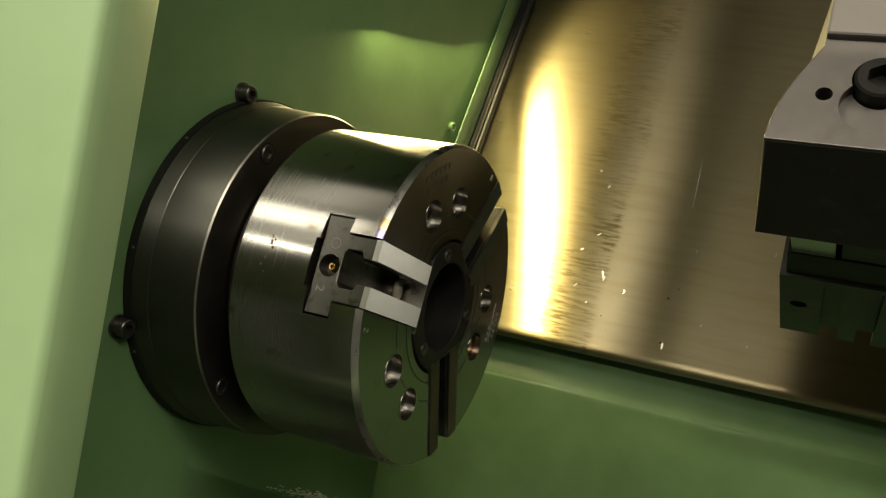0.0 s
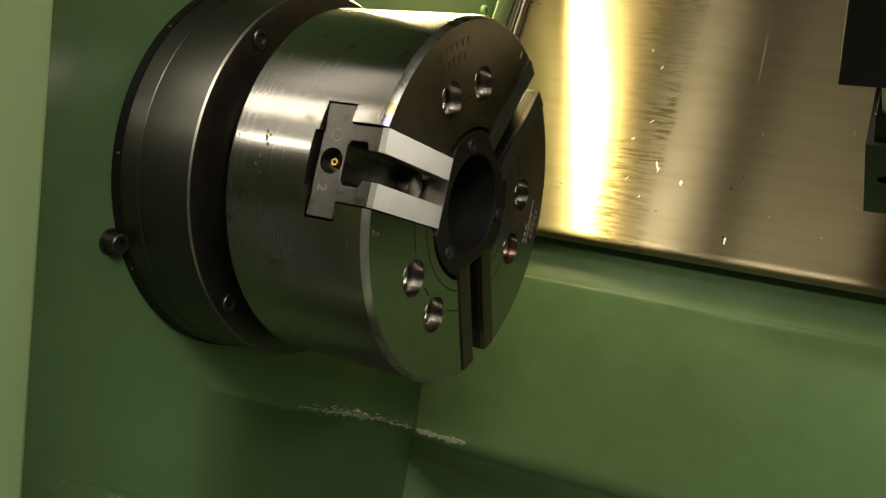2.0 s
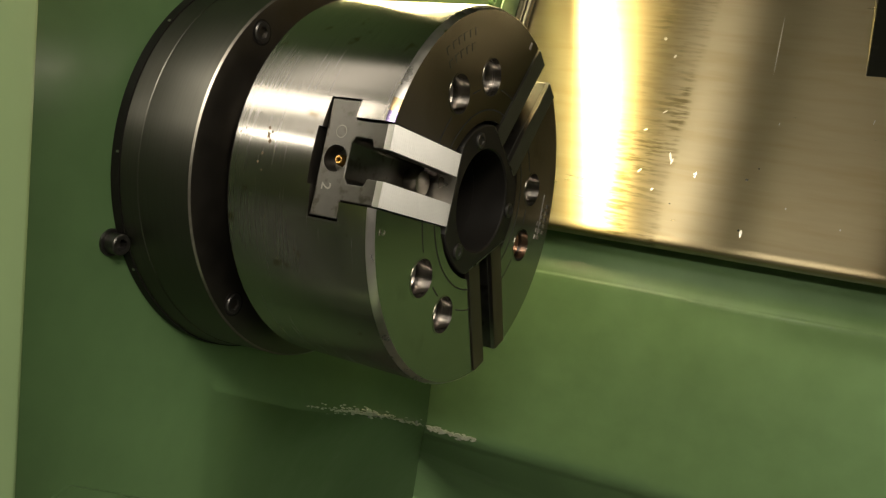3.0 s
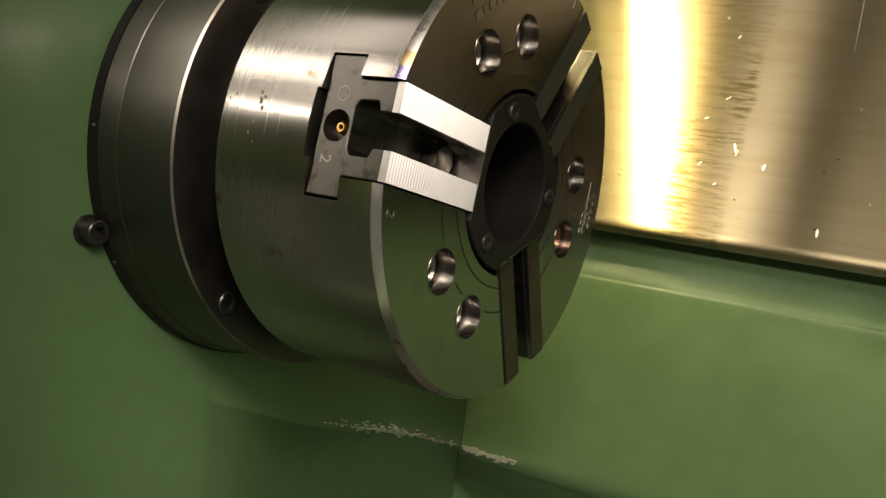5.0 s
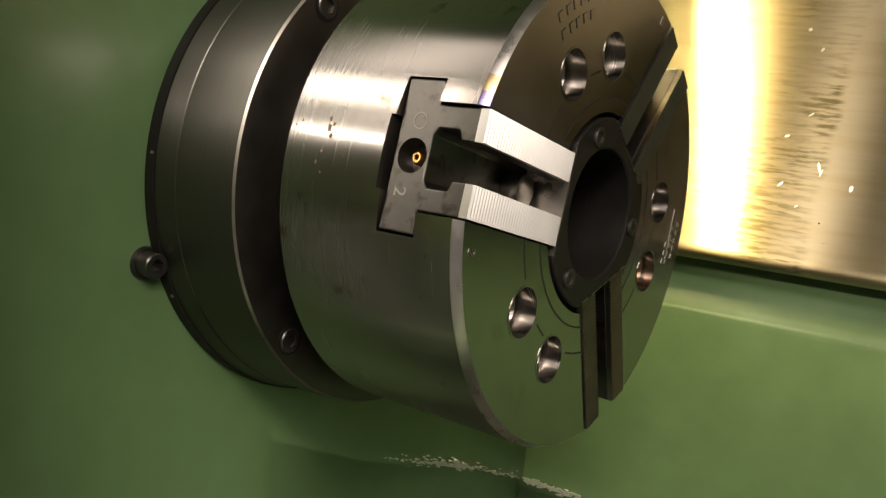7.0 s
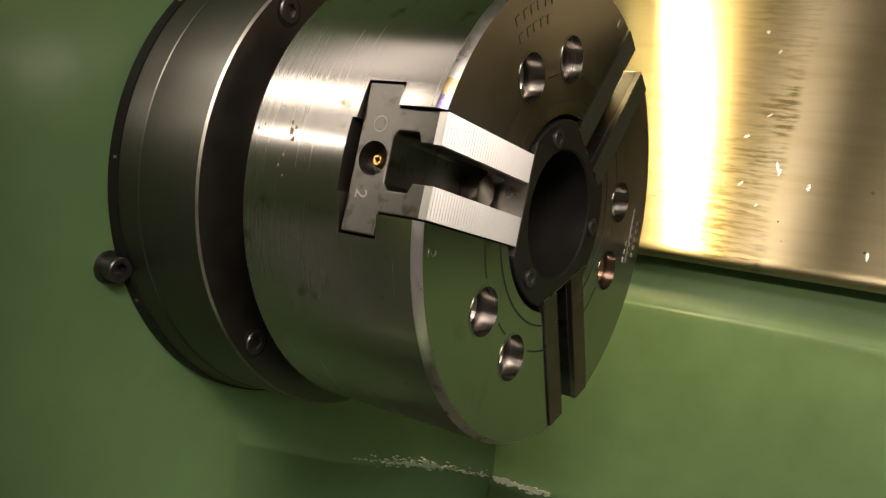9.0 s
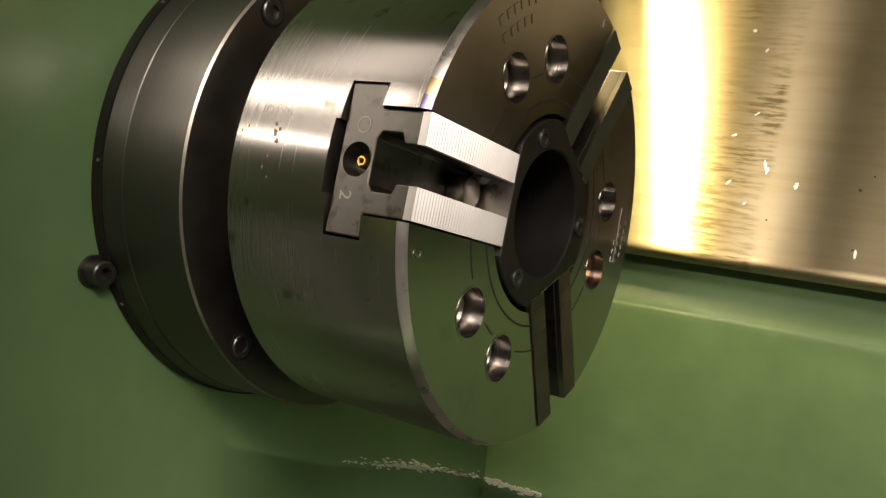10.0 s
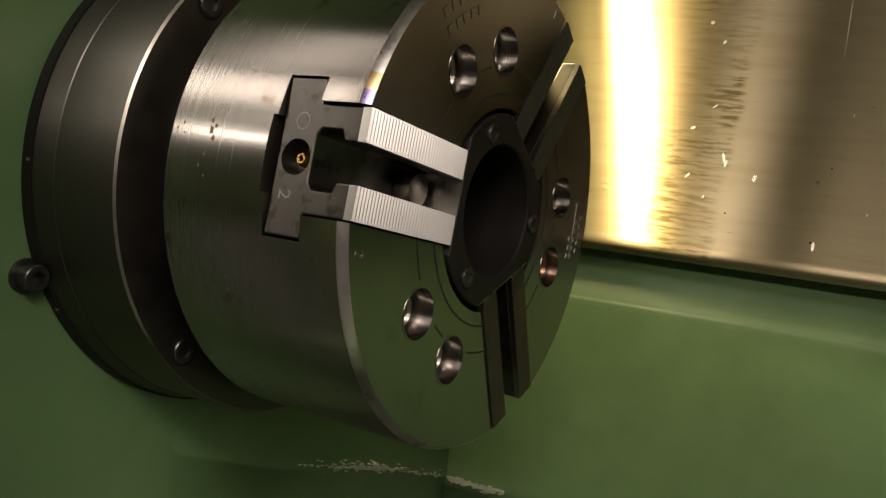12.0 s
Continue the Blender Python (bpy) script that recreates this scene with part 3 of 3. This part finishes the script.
# adapter plate behind the body
adapter = smooth(part("adapter_plate", lathe([(x * R, r * R) for x, r in ((-1.035, 0.40), (-1.035, 1.086), (-1.044, 1.095), (-1.380, 1.108), (-1.384, 1.112), (-1.485, 1.134), (-1.485, 0.40))], 192), DARK_STEEL, chuck, "dark oily steel adapter plate"), 25)
adapter.data.materials.append(DARK_FACE)
adapter.data.materials.append(RIM_AND_BUSH)
# end faces plain dark, front rim chamfer lightened as a painted highlight
for f_ in adapter.data.polygons:
    f_.material_index = 1 if abs(f_.normal.x) > 0.9 else 2 if f_.normal.x > 0.4 and f_.center.x > -1.2 * R else 0
gap = smooth(part("labyrinth_ring", lathe([(x * R, r * R) for x, r in ((-1.486, 0.5), (-1.486, 1.142), (-1.515, 1.146), (-1.54, 1.146), (-1.54, 0.5))], 192), BLACK, chuck, "black sealing ring at the wall"), 25)
data = None
for a in (132.5, 133 + 91, 133 + 182, 133 + 273):
    if data is None:
        o = smooth(part("flange_bolt", socket_screw_mesh(0.056 * R, 0.045 * R), BOLT, adapter))
        data = o.data
    else:
        o = new("flange_bolt", data)
        o.parent = adapter
    o.matrix_basis = turn_x(a - 90) @ Matrix.Translation((-1.068 * R, 0, 1.0 * R))
    c = smooth(part("counterbore", lathe([(x * R, r * R) for x, r in ((-1.06, 0.057), (-1.032, 0.057), (-1.032, 0.068), (-1.06, 0.068))], 32), BLACK, adapter), 30)
    c.matrix_basis = turn_x(a - 90) @ Matrix.Translation((0, 0, 1.0 * R))

# cap screws in the wall round the chuck
first = None
for a in (200.8, 109.0, 290.5, 20.0):
    m = Matrix.Translation(at(0, 0, 0)) @ turn_x(a - 90) @ Matrix.Translation(((WALL_X) * R, 0, 1.19 * R))
    if first is None:
        first = root("wall_bolt", (0, 0, 0), "black socket cap screw in the green wall", "bolt", "bolts round the chuck")
        head = smooth(part("head", socket_screw_mesh(0.056 * R, 0.075 * R), BOLT, first))
        head.matrix_basis = Matrix.Translation((0.012 * R, 0, 0))
        washer = smooth(part("washer", lathe([(x * R, r * R) for x, r in ((0, 0.03), (0.012, 0.03), (0.012, 0.072), (0, 0.074))], 28), BOLT, first))
        first.matrix_world = m
    else:
        copy_thing(first, m)

# engraved circles and marks on the face
def arc_ring(r, a0, a1, width=0.004, x=0.0012):
    """A thin flat ring segment on the chuck's face."""
    bm = bmesh.new()
    n = max(4, int((a1 - a0) / 3))
    rows = []
    for i in range(n + 1):
        a = radians(a0 + (a1 - a0) * i / n)
        rows.append([bm.verts.new((h * R, q * math.cos(a) * R, q * math.sin(a) * R)) for q, h in ((r - width, -0.002), (r - width, x), (r + width, x), (r + width, -0.002))])
    for p, q in zip(rows, rows[1:]):
        for i in range(4):
            bm.faces.new((p[i], p[(i + 1) % 4], q[(i + 1) % 4], q[i]))
    bm.faces.new(rows[0])
    bm.faces.new(rows[-1][::-1])
    return bm


for k in range(3):
    mid = 180 - JAW_ANGLE + 60 + 120 * k
    part("engraved_circle", arc_ring(0.487, mid - 37, mid + 37), GROOVE, chuck)
    for a0, a1 in ((-42, -26), (-4, 4), (26, 42)):
        part("engraved_circle", arc_ring(0.60, mid + a0, mid + a1, 0.0035), GROOVE, chuck)


def stamp_bars(spots, size, mat):
    """Stamped writing that cannot be read: small bars on the face. spots: (angle, radius, length along the circle)."""
    for a, r, w in spots:
        m = turn_x(a - 90) @ Matrix.Translation((0.001 * R, 0, r * R))
        o = part("stamped_bar", rbox((-0.002, -w / 2, -size / 2), (0.002, w / 2, size / 2)), mat, chuck)
        o.matrix_basis = m


rnd = random.Random(4)
stamp_bars([(-3.5 - 2.6 * i, 0.92, 0.022) for i in range(5)] + [(-5 - 2.9 * i, 0.87, 0.022) for i in range(5)] + [(-11 - 3 * i, 0.82, 0.025) for i in range(3)], 0.022, STAMP)
stamp_bars([(-8, 0.842, 0.28)], 0.006, STAMP)
stamp_bars([(108 + 3.6 * i + rnd.uniform(-0.5, 0.5), 0.90, 0.034) for i in range(6)] + [(110 + 4 * i + rnd.uniform(-0.5, 0.5), 0.83, 0.034) for i in range(5)], 0.036, FACE)
stamp_bars([(66.8, 0.945, 0.018)], 0.04, STAMP)
# the figure that numbers the jaw, on the face and on the jaw's end
text_mesh("number_stamp", "2", 0.068 * R, 0.0012 * R, Matrix.Translation((0.001 * R, -0.935 * R, -0.125 * R)) @ turn_x(-10) @ Matrix(((0, 0, 1, 0), (0, 1, 0, 0), (-1, 0, 0, 0), (0, 0, 0, 1))), STAMP, chuck)
jaws = [o for o in chuck.children if o.name.startswith("master_jaw")]
front_jaw = jaws[0]
text_mesh("number_stamp", "2", 0.075 * R, 0.0012 * R, Matrix.Translation((-0.298 * R, -0.131 * R, 0.9755 * R)) @ Matrix(((0, 1, 0, 0), (-1, 0, 0, 0), (0, 0, 1, 0), (0, 0, 0, 1))), STAMP, front_jaw)
ring_mark = part("round_stamp", lathe([(x * R, r * R) for x, r in ((-0.001, 0.026), (0.001, 0.026), (0.001, 0.030), (-0.001, 0.030))], 32), STAMP, front_jaw)
ring_mark.matrix_basis = Matrix.Translation((-0.272 * R, 0.125 * R, 0.9755 * R)) @ Matrix.Rotation(radians(-90), 4, "Y")
# plug in one of the holes
plug = part("copper_plug", cyl(0.075, 0, 0.03), COPPER, chuck, "copper coloured plug down in a bolt hole")
plug.matrix_basis = HOLES[2] @ Matrix.Translation((-0.081 * R, 0, 0))

# ---- cover plate on the wall under the chuck ----
plate = root("cover_plate", at(WALL_X, -0.6, -2.1), "green painted sloping cover plate screwed to the wall", "plate")
shape = [(-1.40, -1.745), (-1.29, -1.70), (0.25, -2.44), (0.20, -3.4), (-1.40, -2.75)]
bm = prism([((a + 0.6) * R, (b + 2.1) * R) for a, b in shape], 0.022 * R)
plate_sheet = part("sheet", bevelled(bm, 0.0016, 1), GREEN, plate)
plate_sheet.data.materials.append(PALE)
for f_ in plate_sheet.data.polygons:  # paint rubbed pale along the edges
    f_.material_index = 1 if 0.2 < abs(f_.normal.x) < 0.95 else 0
for y, z in ((-0.977, -1.915), (-0.309, -2.244)):
    o = smooth(part("cap_screw", socket_screw_mesh(0.055 * R, 0.075 * R), GREEN, plate, "socket screw painted over in green"))
    o.matrix_basis = Matrix.Translation((0.022 * R, (y + 0.6) * R, (z + 2.1) * R))
# small painted screw beside the corner strip, and one on the post's edge
for place, r, turn, lab in ((at(WALL_X, 2.75, 1.50), 0.05, Matrix(), "small green painted screw in the wall"), (at(-0.205, -2.56, 0.64), 0.02, Matrix(), "small pale screw in the door post")):
    o = root("small_screw", place, lab, "screw")
    o.matrix_world = Matrix.Translation(place) @ turn
    smooth(part("head", socket_screw_mesh(r * R, r * 0.8 * R), GREEN if r > 0.03 else PALE, o))

# ---- chipped paint along the fold and the bed's lower edge ----
def flakes(name, spots, label, seed):
    rnd = random.Random(seed)
    bm = bmesh.new()
    for place, u, v, out, size in spots:
        n = rnd.randint(5, 8)
        top = []
        for i in range(n):
            a = 2 * math.pi * i / n
            q = size * rnd.uniform(0.5, 1.2)
            top.append(place + u * (q * 1.9 * math.cos(a)) + v * (q * 0.6 * math.sin(a)))
        vs = [bm.verts.new(p + out * 0.0006) for p in top]
        lo = [bm.verts.new(p - out * 0.002) for p in top]
        bm.faces.new(vs)
        for i in range(n):
            bm.faces.new((vs[i], vs[(i + 1) % n], lo[(i + 1) % n], lo[i]))
    return tagged(part(name, bm, CHIP), label, "paint chips", kind="stuff")


rnd = random.Random(11)
spots = []
path = [(0.60, -1.715), (1.2, -1.905), (1.8, -2.105), (2.65, -2.435)]
clumps = [(0.12, 0.05, 18, 0.9), (0.30, 0.05, 34, 1.5), (0.40, 0.03, 22, 1.3), (0.52, 0.035, 34, 1.7), (0.60, 0.04, 30, 1.2), (0.72, 0.06, 36, 0.8), (0.86, 0.05, 30, 0.8), (0.96, 0.02, 16, 1.0)]
for mid, spread, count, big in clumps:
    for i in range(count):
        g = min(2.999, max(0, 3 * (mid + rnd.gauss(0, spread))))
        k, f = int(g), g - int(g)
        y, z = [path[k][j] + (path[k + 1][j] - path[k][j]) * f for j in range(2)]
        off = rnd.gauss(0, 0.010 * big) + (0.05 * rnd.random() if rnd.random() < 0.15 else 0)
        x = WALL_X - 0.12 * max(0, (y + 0.6) / 3.32 - 0.6) / 0.4 - (0.5 * -off if off < 0 else 0)
        spots.append((at(x, y, z + off), Vector((0, 0.93, -0.33)).normalized(), Vector((0.1, 0.33, 0.93)), Vector((1, 0, 0)), big * rnd.uniform(0.0005, 0.0013)))
for i in range(110):
    x = -1.64 + 0.48 * rnd.random() ** 1.3
    spots.append((at(x, 2.732 + 0.09 * (x + 1.42), -2.465 + rnd.gauss(0, 0.012)), Vector((1, 0, 0)), Vector((0, 0, 1)), Vector((0, -1, 0)), rnd.uniform(0.0007, 0.0022)))
flakes("chipped_paint", spots, "worn edge with chipped paint and bare metal", 3)

# ---- tool turret ----
turret = root("tool_turret", at(1.85, -1.54, 1.0), "ground steel tool turret with a black tool block", "turret")


def loc(x, y, z):
    return Vector(((x - 1.85) * R, (y + 1.54) * R, (z - 1.0) * R))


def turret_part(name, outline, x0, x1, mat, label="", bevel=0.0006):
    """An outline of (y, z) in radii, pushed along x."""
    bm = prism([((a + 1.54) * R, (b - 1.0) * R) for a, b in outline], (x1 - x0) * R, Matrix.Translation(((x0 - 1.85) * R, 0, 0)))
    return part(name, bevelled(bm, bevel), mat, turret, label)


disc = turret_part("turret_disc", [(-1.54, 1.005), (-1.00, 0.735), (0.9, 0.90), (0.9, 3.4), (-0.9, 3.4)] + [(-1.35 - 0.19 * k / 8, 1.41 - 0.405 * k / 8) for k in range(8)], 1.85, 5.4, TURRET_STEEL)
for v in disc.data.vertices:
    if v.co.x < 0.1 * R:
        v.co.x += R * 0.135 * min(1, max(0, v.co.z / R / 0.40)) ** 1.9 - (0.028 * R if v.co.z < -0.15 * R else 0)
        v.co.z -= 0.018 * R if v.co.z < -0.15 * R else 0
flat_up = Vector((0, 0.42, 0.907)).normalized()
flat_out = Vector((0, -0.907, 0.42)).normalized()
face_turn = Matrix(((0, 1, 0, 0), (flat_out.y, 0, flat_up.y, 0), (flat_out.z, 0, flat_up.z, 0), (0, 0, 0, 1)))


def on_flat(x, s, d=0.0):
    return Matrix.Translation(loc(x, -1.54, 1.0) + (flat_up * s + flat_out * d) * R) @ face_turn


cut(disc, [cyl(0.115, -0.05, 0.3, on_flat(2.19, 0.19)), cyl(0.030, -0.16, 0.1, on_flat(2.02, 0.225)), cyl(0.098, -0.08, 0.3, on_flat(2.20, 0.31))])
smooth(disc, 20)
# thin strip that makes the underside darker than the disc
under = turret_part("under_face", [(-1.535, 0.998), (-1.03, 0.690), (-1.00, 0.713), (-1.50, 1.004)], 1.855, 5.4, OILED, "dark underside of the turret")
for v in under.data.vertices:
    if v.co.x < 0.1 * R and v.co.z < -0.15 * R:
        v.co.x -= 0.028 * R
turret_part("upper_block", [(-1.37, 1.45), (-1.32, 1.42), (-0.8, 1.6), (-0.8, 3.2), (-1.2, 3.2)], 1.985, 5.4, TURRET_STEEL, "light grey clamped block on the turret", 0.0012)
o = smooth(part("clamp_screw", socket_screw_mesh(0.090 * R, 0.10 * R), BLACK, turret, "black clamping cap screw"))
o.matrix_basis = on_flat(2.20, 0.31, -0.078)
turret_part("cross_slide", [(-0.4, 1.0), (3.3, 1.2), (3.8, 2.4), (-0.4, 2.6)], 5.2, 8.6, OILED, "dark cross slide that carries the turret", 0.002)
turret_part("shim", [(-0.72, 0.735), (-0.25, 0.667), (-0.25, 0.70), (-0.72, 0.768)], 1.942, 2.14, SHIM, "bright ground steel shim", 0.0003)
turret_part("spacer", [(-0.90, 0.76), (-0.25, 0.672), (-0.25, 0.72), (-0.90, 0.80)], 2.165, 5.4, BLACK)
turret_part("clamp_bar", [(-0.25, 0.663), (0.02, 0.560), (0.05, 0.72), (-0.20, 0.78)], 1.915, 5.4, BLACK)
block = part("tool_block", bevelled(prism([(0, 0), (0.87, -0.31), (1.0, 0.2), (0.0, 0.25)], 3.4), 0.008), OILED, turret, "black oiled tool holder block")
block.data.transform(Matrix.Scale(R, 4))
block.matrix_basis = Matrix.Translation(loc(1.885, 0.0, 0.552))
slope = Vector((0, 0.942, -0.336))
down = Vector((0, -0.336, -0.942))
block_turn = Matrix(((0, 1, 0, 0), (down.y, 0, slope.y, 0), (down.z, 0, slope.z, 0), (0, 0, 0, 1)))


def on_block(x, s, d=0.0):
    return Matrix.Translation((Vector((x, 0, 0)) + slope * s + down * d) * R) @ block_turn


cut(block, [cyl(0.046, -0.12, 0.1, on_block(0.10, 0.42)), box([v * R for v in (-0.06, -0.05, 0.06)], [v * R for v in (0.1, 0.05, 1.2)], m=on_block(0.27, 0.0)), box([v * R for v in (-0.08, -0.05, 0.06)], [v * R for v in (0.1, 0.04, 1.2)], m=on_block(0.47, 0.0))])
o = smooth(part("set_screw", socket_screw_mesh(0.040 * R, 0.05 * R), BRIGHT, block))
o.matrix_basis = on_block(0.10, 0.42, -0.10)
o = smooth(part("set_screw", socket_screw_mesh(0.05 * R, 0.03 * R), BOLT, block))
o.matrix_basis = on_block(0.62, 0.52, 0.0)

# small nicks on the adapter's rear rim
for y, z in ((-0.988, -0.565), (-1.133, 0.055), (-0.86, 0.74)):
    a = math.degrees(math.atan2(z, y))
    o = part("nick", rbox((-0.007, -0.006, -0.003), (0.007, 0.006, 0.003)), BRIGHT, gap)
    o.matrix_basis = turn_x(a - 90) @ Matrix.Translation((-1.50 * R, 0, 1.146 * R))
